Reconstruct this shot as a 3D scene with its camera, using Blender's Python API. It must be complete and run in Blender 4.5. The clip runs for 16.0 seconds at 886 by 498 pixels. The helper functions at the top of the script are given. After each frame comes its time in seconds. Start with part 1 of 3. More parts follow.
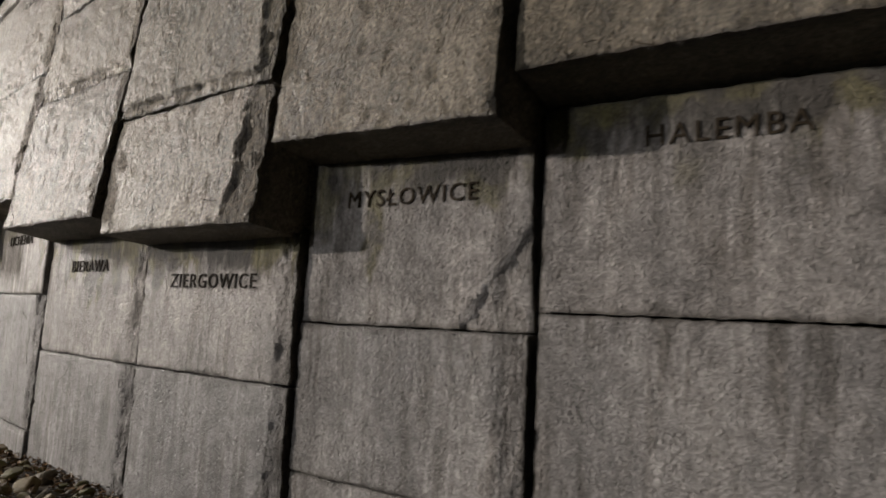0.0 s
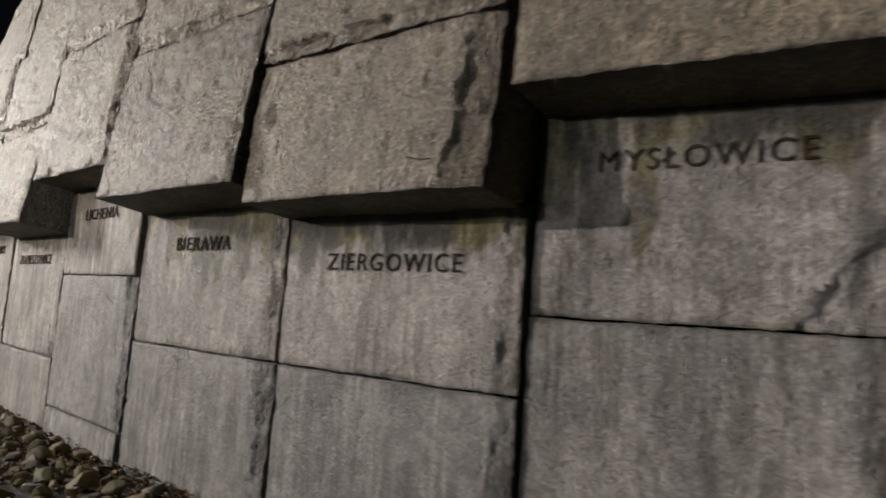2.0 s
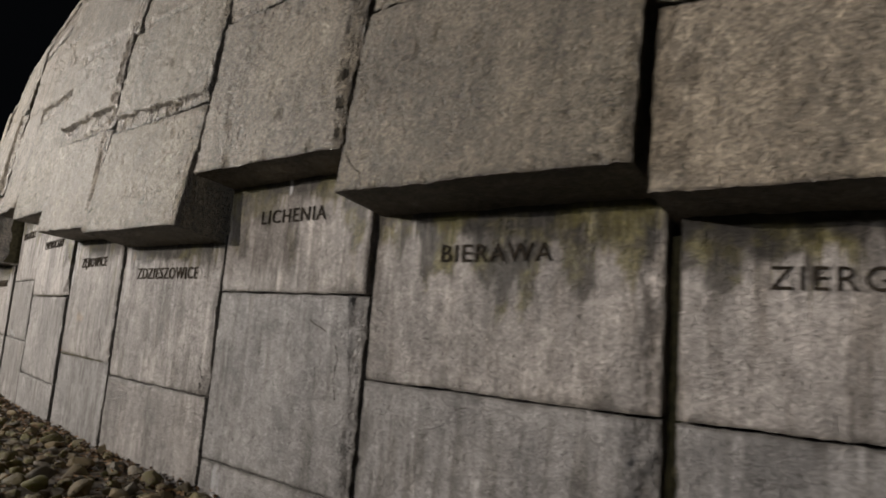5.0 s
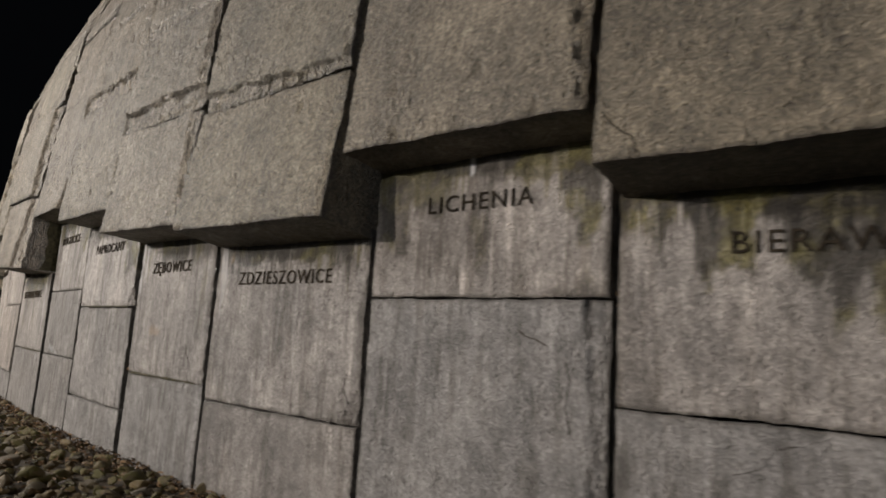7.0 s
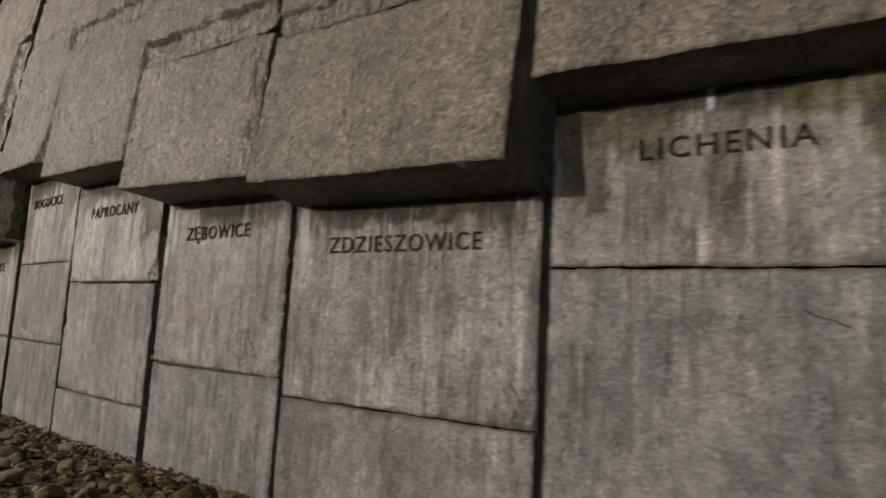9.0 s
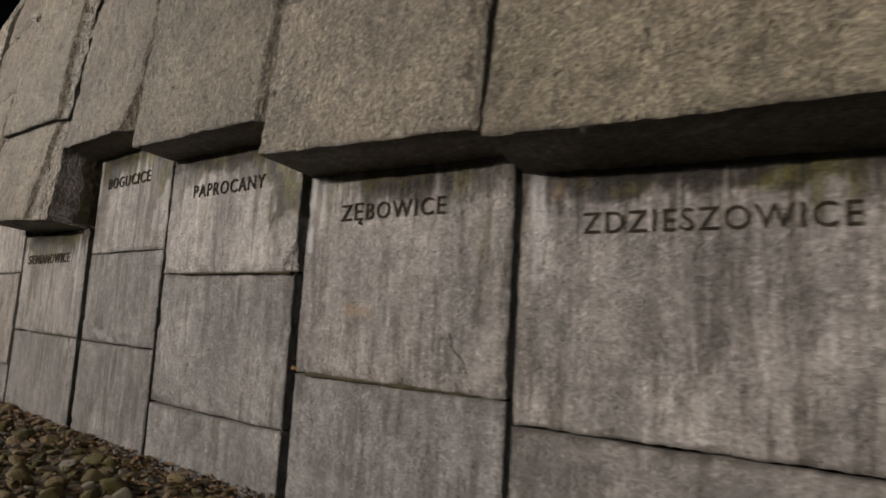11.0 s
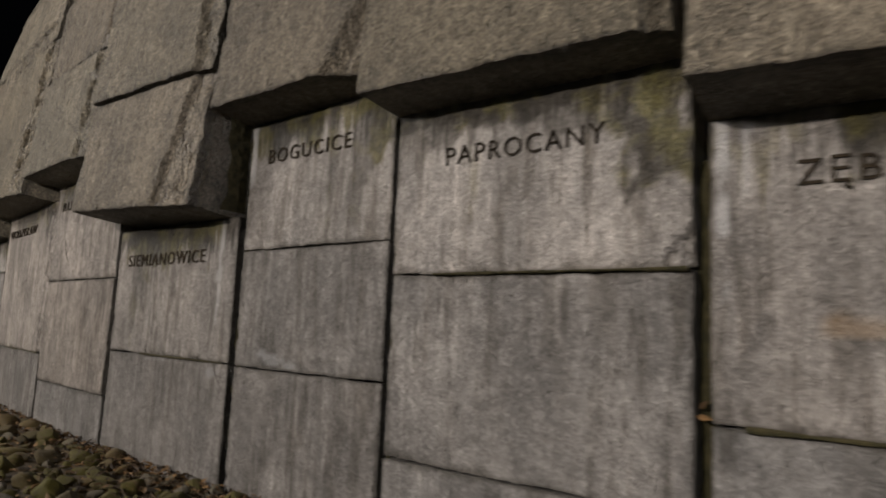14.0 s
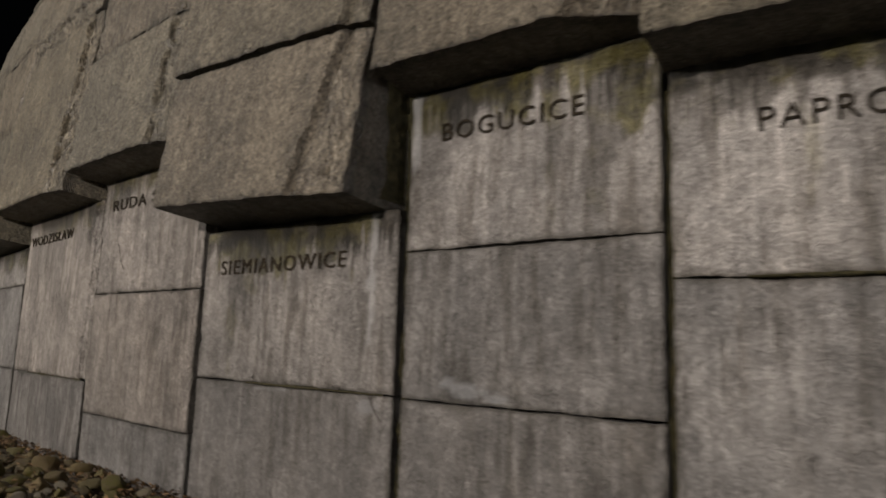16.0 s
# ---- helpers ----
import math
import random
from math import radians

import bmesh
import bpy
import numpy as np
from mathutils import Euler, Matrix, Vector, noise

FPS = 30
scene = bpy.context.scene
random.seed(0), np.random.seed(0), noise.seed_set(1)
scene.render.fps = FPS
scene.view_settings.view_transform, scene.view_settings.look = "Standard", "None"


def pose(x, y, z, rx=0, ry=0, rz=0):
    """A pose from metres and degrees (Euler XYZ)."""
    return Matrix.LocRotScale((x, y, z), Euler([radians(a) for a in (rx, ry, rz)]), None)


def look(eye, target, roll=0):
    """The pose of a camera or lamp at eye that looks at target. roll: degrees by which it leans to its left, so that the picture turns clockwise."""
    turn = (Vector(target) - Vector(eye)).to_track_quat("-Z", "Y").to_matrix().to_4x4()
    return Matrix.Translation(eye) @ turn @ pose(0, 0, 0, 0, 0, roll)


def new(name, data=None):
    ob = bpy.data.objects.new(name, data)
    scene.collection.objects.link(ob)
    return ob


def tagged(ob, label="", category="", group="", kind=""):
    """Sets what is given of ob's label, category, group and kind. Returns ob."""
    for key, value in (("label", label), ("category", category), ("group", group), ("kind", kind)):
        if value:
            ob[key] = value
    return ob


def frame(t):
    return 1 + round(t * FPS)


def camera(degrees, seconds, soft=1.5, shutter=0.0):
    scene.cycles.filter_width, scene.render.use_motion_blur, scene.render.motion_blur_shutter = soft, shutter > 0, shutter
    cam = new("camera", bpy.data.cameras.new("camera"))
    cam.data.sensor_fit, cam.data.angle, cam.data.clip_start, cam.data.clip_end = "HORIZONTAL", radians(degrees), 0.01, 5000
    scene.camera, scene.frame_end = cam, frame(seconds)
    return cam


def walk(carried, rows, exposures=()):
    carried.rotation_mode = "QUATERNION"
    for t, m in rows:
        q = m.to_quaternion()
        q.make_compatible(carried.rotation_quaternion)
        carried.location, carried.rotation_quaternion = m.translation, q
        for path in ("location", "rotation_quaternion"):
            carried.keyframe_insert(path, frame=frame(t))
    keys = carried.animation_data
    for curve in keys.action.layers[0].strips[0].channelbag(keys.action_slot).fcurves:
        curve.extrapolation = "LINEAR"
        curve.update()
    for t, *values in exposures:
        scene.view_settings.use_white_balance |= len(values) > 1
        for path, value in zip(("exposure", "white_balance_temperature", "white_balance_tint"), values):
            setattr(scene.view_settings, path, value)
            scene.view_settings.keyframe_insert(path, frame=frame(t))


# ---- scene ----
cam = camera(68.9, 16.0, soft=1.7, shutter=0.85)
METRES, EYE, TILT, LEAN, TURN = 10.4, 1.105, 0.0, 0.0, -41.6
ROWS = [
    (0.0, 0.0, 0.0, 0.0, -0.37, 6.92, -3.07),
    (0.5, -0.0213, 0.0155, -0.0015, -1.09, 6.56, -3.28),
    (1.0, -0.0442, 0.0353, -0.001, -0.24, 6.24, -3.28),
    (1.5, -0.0708, 0.0494, -0.0027, -0.54, 6.24, -3.83),
    (2.0, -0.0988, 0.0648, -0.004, -0.84, 6.09, -4.07),
    (2.5, -0.124, 0.0805, -0.0035, 0.19, 6.51, -3.74),
    (3.0, -0.1547, 0.0927, -0.0057, 0.17, 6.99, -3.79),
    (3.5, -0.1805, 0.1065, -0.0085, -0.51, 7.04, -4.16),
    (4.0, -0.2078, 0.123, -0.0075, -1.44, 7.22, -4.49),
    (6.5, -0.3315, 0.2112, -0.0138, -3.87, 8.7, -3.82),
    (7.0, -0.3567, 0.23, -0.0134, -4.03, 8.7, -3.56),
    (7.5, -0.3807, 0.2464, -0.014, -6.65, 9.07, -3.14),
    (8.0, -0.4037, 0.2685, -0.0171, -8.58, 8.87, -3.14),
    (8.5, -0.4247, 0.2893, -0.0173, -9.33, 7.52, -3.1),
    (9.0, -0.4517, 0.3102, -0.0172, -10.36, 7.16, -3.14),
    (9.5, -0.4731, 0.3337, -0.019, -10.07, 6.86, -3.43),
    (10.0, -0.4961, 0.3585, -0.0196, -9.42, 6.82, -3.66),
    (12.5, -0.6031, 0.476, -0.0212, -12.62, 7.24, -2.79),
    (13.0, -0.6276, 0.4998, -0.0218, -11.92, 7.16, -3.11),
    (13.5, -0.6491, 0.5193, -0.0207, -12.16, 7.28, -2.88),
    (14.0, -0.6698, 0.5452, -0.0206, -12.13, 7.36, -2.57),
    (14.5, -0.6921, 0.5669, -0.0222, -12.38, 7.58, -2.49),
    (15.0, -0.7156, 0.5896, -0.0215, -14.11, 7.69, -2.28),
    (15.5, -0.7344, 0.6141, -0.0203, -14.55, 7.93, -2.36),
    (16.0, -0.7568, 0.6378, -0.0209, -14.91, 8.52, -1.82),
]
EXPOSURES = [(0.0, 1.2), (1.5, 1.08), (3.5, 0.84), (7.0, 0.48), (9.0, 0.25), (12.5, -0.2), (16.0, -0.6)]
walk(cam, [(t, pose(0, 0, EYE, TILT, LEAN, TURN) @ pose(METRES * x, METRES * y, METRES * z, 90 + pitch, roll, yaw)) for t, x, y, z, yaw, pitch, roll in ROWS], EXPOSURES)

# ---- the drum: a round stone wall of radius R about (CX, CY); s runs along it in metres ----
CX, CY, R = 34.648, 10.397, 33.957


def at(s, off=0.0, z=0.0):
    """The frame of the wall at s: x to the right for one who faces it, y into the wall, z up."""
    a = s / R
    n = Vector((-math.cos(a), math.sin(a), 0))
    m = Matrix.Identity(4)
    m.col[0][:3] = (-math.sin(a), -math.cos(a), 0)
    m.col[1][:3] = -n
    m.translation = Vector((CX, CY, z)) + n * (R + off)
    return m


# ---- night sky and floodlights ----
world = bpy.data.worlds.new("night")
scene.world = world
world.use_nodes = True
bg = world.node_tree.nodes["Background"]
bg.inputs[0].default_value = (0.30, 0.34, 0.42, 1)
bg.inputs[1].default_value = 0.003


def floodlight(s, out, z, aim, watts, colour, size, spread):
    d = bpy.data.lights.new("floodlight", "SPOT")
    d.energy, d.color, d.shadow_soft_size = watts, colour, size
    d.spot_size, d.spot_blend = radians(spread), 0.3
    ob = new("floodlight", d)
    ob.matrix_world = look(at(s, out, z).translation, at(*aim).translation)
    return tagged(ob, kind="structure")


floodlight(1.5, 12.0, 4.4, (-1.0, 0, 1.8), 5900, (1.0, 0.895, 0.80), 0.15, 116)
floodlight(-5.0, 14.0, 4.6, (-4.0, 0, 1.8), 1200, (0.96, 0.95, 0.97), 0.3, 104)
floodlight(8.5, 9.0, 5.6, (1.0, 0, 2.5), 6200, (1.0, 0.925, 0.85), 1.2, 116)


# ---- materials ----
def material(name, rough=0.9):
    m = bpy.data.materials.new(name)
    m.use_nodes = True
    n, l = m.node_tree.nodes, m.node_tree.links
    b = n["Principled BSDF"]
    b.inputs["Roughness"].default_value = rough
    b.inputs["Diffuse Roughness"].default_value = 1.0
    b.inputs["Specular IOR Level"].default_value = 0.4
    return m, n, l, b


def mix(n, l, fac, a, b, blend="MIX"):
    x = n.new("ShaderNodeMix")
    x.data_type, x.blend_type = "RGBA", blend
    for sock, v in ((x.inputs["Factor"], fac), (x.inputs["A"], a), (x.inputs["B"], b)):
        if isinstance(v, (int, float)):
            sock.default_value = v
        elif isinstance(v, tuple):
            sock.default_value = (*v, 1)
        else:
            l.new(v, sock)
    return x.outputs["Result"]


def noise_of(n, l, coord, scale, detail=4.0, rough=0.55, stretch=(1, 1, 1)):
    mp = n.new("ShaderNodeMapping")
    mp.inputs["Scale"].default_value = stretch
    l.new(coord, mp.inputs["Vector"])
    t = n.new("ShaderNodeTexNoise")
    t.inputs["Scale"].default_value, t.inputs["Detail"].default_value, t.inputs["Roughness"].default_value = scale, detail, rough
    l.new(mp.outputs["Vector"], t.inputs["Vector"])
    return t.outputs["Fac"]


def ramp(n, l, v, lo, hi, a=0.0, b=1.0):
    r = n.new("ShaderNodeMapRange")
    r.interpolation_type = "SMOOTHSTEP"
    for k, x in zip(("From Min", "From Max", "To Min", "To Max"), (lo, hi, a, b)):
        r.inputs[k].default_value = x
    l.new(v, r.inputs["Value"])
    return r.outputs["Result"]


def calc(n, l, op, a, b):
    m = n.new("ShaderNodeMath")
    m.operation = op
    for sock, v in zip(m.inputs, (a, b)):
        if isinstance(v, (int, float)):
            sock.default_value = v
        else:
            l.new(v, sock)
    return m.outputs[0]


def varied(n, l):
    """Object coordinates in metres, shifted at random from object to object, and that random number."""
    info, tc, add, mul = n.new("ShaderNodeObjectInfo"), n.new("ShaderNodeTexCoord"), n.new("ShaderNodeVectorMath"), n.new("ShaderNodeVectorMath")
    mul.operation = "SCALE"
    mul.inputs[0].default_value = (37.0, 11.0, 23.0)
    l.new(info.outputs["Random"], mul.inputs["Scale"])
    l.new(tc.outputs["Object"], add.inputs[0])
    l.new(mul.outputs[0], add.inputs[1])
    return add.outputs[0], info.outputs["Random"], tc.outputs["Object"]


def stone(name, light, dark, streak, tool, bump, deep, gloss):
    """Granite. light, dark: its two greys; streak: how strongly water has run down it; tool: tool marks a metre; deep: their depth."""
    m, n, l, b = material(name, gloss)
    b.inputs["Specular IOR Level"].default_value = 0.5
    b.inputs["Sheen Weight"].default_value, b.inputs["Sheen Roughness"].default_value = 0.06, 0.40
    b.inputs["Sheen Tint"].default_value = (1.0, 0.93, 0.82, 1)
    co, rnd, own = varied(n, l)
    grain = ramp(n, l, noise_of(n, l, co, 110, 3.0, 0.75, (1, 1, 0.7)), 0.34, 0.66)
    fleck = ramp(n, l, noise_of(n, l, co, 58, 3.0, 0.65), 0.56, 0.68)
    pits = ramp(n, l, noise_of(n, l, co, 46, 3.0, 0.65, (1, 1, 0.6)), 0.30, 0.46, 1.0, 0.0)
    blotch = ramp(n, l, noise_of(n, l, co, 16, 5.0, 0.7), 0.30, 0.70)
    hollow = ramp(n, l, noise_of(n, l, co, 21, 3.0, 0.6, (1, 1, 0.45)), 0.30, 0.41, 1.0, 0.0)
    mottle = ramp(n, l, noise_of(n, l, co, 2.6, 8.0, 0.7, (1, 1, 0.7)), 0.36, 0.64)
    c = mix(n, l, mottle, dark, light)
    c = mix(n, l, blotch, mix(n, l, 1.0, c, (0.74, 0.73, 0.72), "MULTIPLY"), mix(n, l, 1.0, c, (1.20, 1.20, 1.19), "MULTIPLY"))
    lo, hi = (0.52, 1.42) if deep > 0.03 else (0.72, 1.21)
    c = mix(n, l, grain, mix(n, l, 1.0, c, (lo, lo, lo), "MULTIPLY"), mix(n, l, 1.0, c, (hi, hi, hi), "MULTIPLY"))
    c = mix(n, l, calc(n, l, "MULTIPLY", fleck, 0.7 if deep > 0.03 else 0.4), c, tuple(min(1, 1.5 * v) for v in light))
    c = mix(n, l, calc(n, l, "MULTIPLY", pits, 0.85 if deep > 0.03 else 0.5), c, mix(n, l, 1.0, c, (0.5, 0.48, 0.45), "MULTIPLY"))
    c = mix(n, l, calc(n, l, "MULTIPLY", hollow, 0.7 if deep > 0.03 else 0.3), c, mix(n, l, 1.0, c, (0.58, 0.56, 0.53), "MULTIPLY"))
    lo, hi = (0.70, 1.24) if deep > 0.03 else (0.84, 1.13)
    tooled = noise_of(n, l, co, 1.0, 5.0, 0.68, (tool, tool, tool * 0.72))
    c = mix(n, l, ramp(n, l, tooled, 0.36, 0.64), mix(n, l, 1.0, c, (lo, lo, lo), "MULTIPLY"), mix(n, l, 1.0, c, (hi, hi, hi), "MULTIPLY"))
    where = ramp(n, l, noise_of(n, l, co, 1.7, 3.0, 0.5), 0.32, 0.58)
    run = ramp(n, l, noise_of(n, l, co, 1.0, 6.0, 0.68, (19, 19, 1.9)), 0.47, 0.60)
    c = mix(n, l, calc(n, l, "MULTIPLY", calc(n, l, "MULTIPLY", run, where), streak), c, mix(n, l, 1.0, c, (0.46, 0.435, 0.40), "MULTIPLY"))
    there = ramp(n, l, noise_of(n, l, co, 2.3, 3.0, 0.5, (1.6, 1, 0.8)), 0.40, 0.62)
    pale = ramp(n, l, noise_of(n, l, co, 1.0, 5.0, 0.65, (24, 24, 2.2)), 0.50, 0.64)
    c = mix(n, l, calc(n, l, "MULTIPLY", calc(n, l, "MULTIPLY", pale, there), streak * 0.9), c, mix(n, l, 1.0, c, (1.75, 1.75, 1.76), "MULTIPLY"))
    # algae and soot runs, and the ledge shade painted along with them
    at_ = n.new("ShaderNodeAttribute")
    at_.attribute_name = "stain_shade"
    hue = ramp(n, l, noise_of(n, l, co, 6, 4.0, 0.55), 0.44, 0.60)
    worn = ramp(n, l, noise_of(n, l, co, 14, 5.0, 0.7), 0.25, 0.55, 0.75, 1.0)
    c = mix(n, l, calc(n, l, "MULTIPLY", at_.outputs["Fac"], worn), c, mix(n, l, 1.0, c, mix(n, l, hue, (0.17, 0.16, 0.135), (0.40, 0.385, 0.16)), "MULTIPLY"))
    info = n.new("ShaderNodeObjectInfo")
    sep = n.new("ShaderNodeSeparateXYZ")
    l.new(own, sep.inputs[0])
    down = calc(n, l, "ADD", calc(n, l, "MULTIPLY", sep.outputs["Z"], -1.0), calc(n, l, "MULTIPLY", noise_of(n, l, co, 22, 3.0, 0.6), 0.05))
    reach = ramp(n, l, noise_of(n, l, co, 1.0, 4.0, 0.75, (17, 0, 0)), 0.40, 0.74, 0.10, 0.48)
    drip = ramp(n, l, calc(n, l, "SUBTRACT", reach, down), -0.01, 0.05)
    drip = calc(n, l, "MULTIPLY", calc(n, l, "MULTIPLY", drip, info.outputs["Alpha"]), worn)
    c = mix(n, l, drip, c, mix(n, l, 1.0, c, mix(n, l, hue, (0.22, 0.205, 0.18), (0.46, 0.44, 0.19)), "MULTIPLY"))
    lime = n.new("ShaderNodeAttribute")
    lime.attribute_name = "lime"
    c = mix(n, l, calc(n, l, "MULTIPLY", lime.outputs["Fac"], worn), c, (0.62, 0.62, 0.63))
    rust = n.new("ShaderNodeAttribute")
    rust.attribute_name = "rust"
    c = mix(n, l, calc(n, l, "MULTIPLY", rust.outputs["Fac"], 0.4), c, (0.34, 0.21, 0.09))
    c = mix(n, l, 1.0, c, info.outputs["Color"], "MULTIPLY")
    chip = n.new("ShaderNodeAttribute")
    chip.attribute_name = "chip"
    crack = ramp(n, l, noise_of(n, l, co, 1.0, 5.0, 0.72, (24, 24, 9)), 0.38, 0.56)
    fresh = mix(n, l, crack, mix(n, l, 1.0, c, (0.66, 0.64, 0.62), "MULTIPLY"), mix(n, l, 1.0, c, (1.22, 1.22, 1.22), "MULTIPLY"))
    c = mix(n, l, chip.outputs["Fac"], c, fresh)
    # shade along each chip's inner edge, painted into the colour as a ragged dark line
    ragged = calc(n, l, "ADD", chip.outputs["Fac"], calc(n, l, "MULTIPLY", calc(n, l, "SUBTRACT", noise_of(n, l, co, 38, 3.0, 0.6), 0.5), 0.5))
    rim_shade = calc(n, l, "MULTIPLY", ramp(n, l, ragged, 0.30, 0.48), ramp(n, l, ragged, 0.88, 0.66))
    c = mix(n, l, calc(n, l, "MULTIPLY", rim_shade, 0.45), c, mix(n, l, 1.0, c, (0.34, 0.32, 0.29), "MULTIPLY"))
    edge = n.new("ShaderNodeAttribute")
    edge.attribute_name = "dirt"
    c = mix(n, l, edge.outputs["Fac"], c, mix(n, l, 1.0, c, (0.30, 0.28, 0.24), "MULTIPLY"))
    l.new(c, b.inputs["Base Color"])
    jag = calc(n, l, "MULTIPLY", calc(n, l, "MULTIPLY", crack, chip.outputs["Fac"]), 1.2)
    h = calc(n, l, "SUBTRACT", calc(n, l, "ADD", tooled, calc(n, l, "MULTIPLY", grain, 0.2)), calc(n, l, "ADD", calc(n, l, "MULTIPLY", pits, 0.35), calc(n, l, "MULTIPLY", hollow, 0.35)))
    bp = n.new("ShaderNodeBump")
    bp.inputs["Strength"].default_value, bp.inputs["Distance"].default_value = bump, 1.25 * deep
    l.new(calc(n, l, "ADD", h, jag), bp.inputs["Height"])
    l.new(bp.outputs[0], b.inputs["Normal"])
    return m


HEWN = stone("hewn_granite", (0.292, 0.252, 0.190), (0.168, 0.147, 0.112), 0.4, 54, 1.0, 0.038, 0.54)
DRESSED = stone("dressed_granite", (0.305, 0.282, 0.264), (0.175, 0.163, 0.154), 0.8, 76, 1.0, 0.018, 0.58)


def plain(name, a, b_, scale, rough=0.9, bump=0.4):
    m, n, l, b = material(name, rough)
    co, rnd, own = varied(n, l)
    c = mix(n, l, ramp(n, l, noise_of(n, l, co, scale, 6.0, 0.65), 0.3, 0.7), a, b_)
    c = mix(n, l, rnd, mix(n, l, 1.0, c, (0.7, 0.7, 0.7), "MULTIPLY"), mix(n, l, 1.0, c, (1.25, 1.2, 1.1), "MULTIPLY"))
    l.new(c, b.inputs["Base Color"])
    bp = n.new("ShaderNodeBump")
    bp.inputs["Strength"].default_value, bp.inputs["Distance"].default_value = bump, 0.01
    l.new(noise_of(n, l, co, scale * 4, 5.0, 0.7), bp.inputs["Height"])
    l.new(bp.outputs[0], b.inputs["Normal"])
    return m


def pebbly(name):
    """Mossy river stones: grey, brown and green by the stone and by the patch."""
    m, n, l, b = material(name, 0.8)
    co, rnd, own = varied(n, l)
    geo = n.new("ShaderNodeNewGeometry")
    pick = calc(n, l, "FRACT", calc(n, l, "ADD", rnd, geo.outputs["Random Per Island"]), 0)
    other = calc(n, l, "FRACT", calc(n, l, "MULTIPLY", pick, 7.3), 0)
    c = mix(n, l, pick, (0.032, 0.020, 0.008), (0.190, 0.132, 0.060))
    c = mix(n, l, ramp(n, l, other, 0.84, 0.90, 0, 0.7), c, (0.17, 0.155, 0.135))
    moss_here = calc(n, l, "MULTIPLY", ramp(n, l, noise_of(n, l, co, 7, 5.0, 0.65), 0.34, 0.54, 0, 0.92), ramp(n, l, other, 0.25, 0.6, 1.0, 0.3))
    c = mix(n, l, moss_here, c, mix(n, l, noise_of(n, l, co, 30, 3.0, 0.6), (0.036, 0.034, 0.003), (0.135, 0.118, 0.012)))
    c = mix(n, l, ramp(n, l, noise_of(n, l, co, 60, 3.0, 0.7), 0.3, 0.7, 0, 0.5), c, mix(n, l, 1.0, c, (0.5, 0.5, 0.5), "MULTIPLY"))
    l.new(c, b.inputs["Base Color"])
    bp = n.new("ShaderNodeBump")
    bp.inputs["Strength"].default_value, bp.inputs["Distance"].default_value = 0.7, 0.010
    l.new(noise_of(n, l, co, 70, 4.0, 0.7), bp.inputs["Height"])
    l.new(bp.outputs[0], b.inputs["Normal"])
    return m


COBBLE = pebbly("mossy_cobble")
SOIL = plain("damp_soil", (0.035, 0.026, 0.016), (0.075, 0.055, 0.03), 14)
PAVING = plain("dark_paving", (0.028, 0.027, 0.025), (0.05, 0.048, 0.045), 6)
MORTAR = plain("dark_mortar", (0.05, 0.048, 0.035), (0.10, 0.095, 0.07), 12)
LIMY = plain("lime_mortar", (0.14, 0.13, 0.12), (0.42, 0.41, 0.40), 16)
LEAF, n_, l_, b_ = material("dead_leaf", 0.8)
geo_ = n_.new("ShaderNodeNewGeometry")
shade_ = calc(n_, l_, "POWER", geo_.outputs["Random Per Island"], 1.8)
l_.new(mix(n_, l_, shade_, (0.022, 0.012, 0.005), (0.24, 0.14, 0.058)), b_.inputs["Base Color"])
LETTER = plain("darkened_letter", (0.014, 0.011, 0.008), (0.048, 0.038, 0.027), 40, 0.9, 0.2)
LETTER.node_tree.nodes["Principled BSDF"].inputs["Specular IOR Level"].default_value = 0.1
MOSS = plain("joint_moss", (0.020, 0.020, 0.007), (0.065, 0.055, 0.024), 30, 0.95, 0.8)
TURF = plain("mound_turf", (0.015, 0.02, 0.008), (0.035, 0.04, 0.017), 9)


def mesh_of(name, verts, faces, mat, sharp=None):
    me = bpy.data.meshes.new(name)
    me.from_pydata(verts, [], faces)
    me.materials.append(mat)
    if sharp is not None:
        me.polygons.foreach_set("use_smooth", [True] * len(me.polygons))
        me.set_sharp_from_angle(angle=radians(sharp))
    me.update()
    return me


# ---- ground ----
def sheet(name, s0, s1, off0, off1, z0, z1, mat, nu, nv, rough=0.0):
    verts, faces = [], []
    for i in range(nu + 1):
        for j in range(nv + 1):
            k = j / nv
            p = at(s0 + (s1 - s0) * i / nu, off0 + (off1 - off0) * k, z0 + (z1 - z0) * k).translation
            p.z += rough * noise.noise(p * 7)
            verts.append(p[:])
    for i in range(nu):
        for j in range(nv):
            a = i * (nv + 1) + j
            faces.append((a, a + nv + 1, a + nv + 2, a + 1))
    return new(name, mesh_of(name, verts, faces, mat))


BED = 1.05
gm = bmesh.new()
bmesh.ops.create_grid(gm, x_segments=60, y_segments=60, size=400)
me = bpy.data.meshes.new("ground")
gm.to_mesh(me)
gm.free()
me.materials.append(TURF)
ground = new("ground", me)
ground.location.z = -0.12
tagged(ground, "dark night-time lawn round the monument", "ground", kind="structure")
bed = sheet("cobble_bed", -13, 17, -0.1, BED, -0.015, -0.03, SOIL, 300, 12, 0.012)
tagged(bed, "strip of mossy river cobbles and dead leaves along the wall", "cobble bed", kind="structure")
path = sheet("pavement", -13, 17, BED + 0.10, 4.2, -0.03, -0.05, PAVING, 60, 6)
tagged(path, "dark stone path beside the cobble strip", "path", kind="structure")


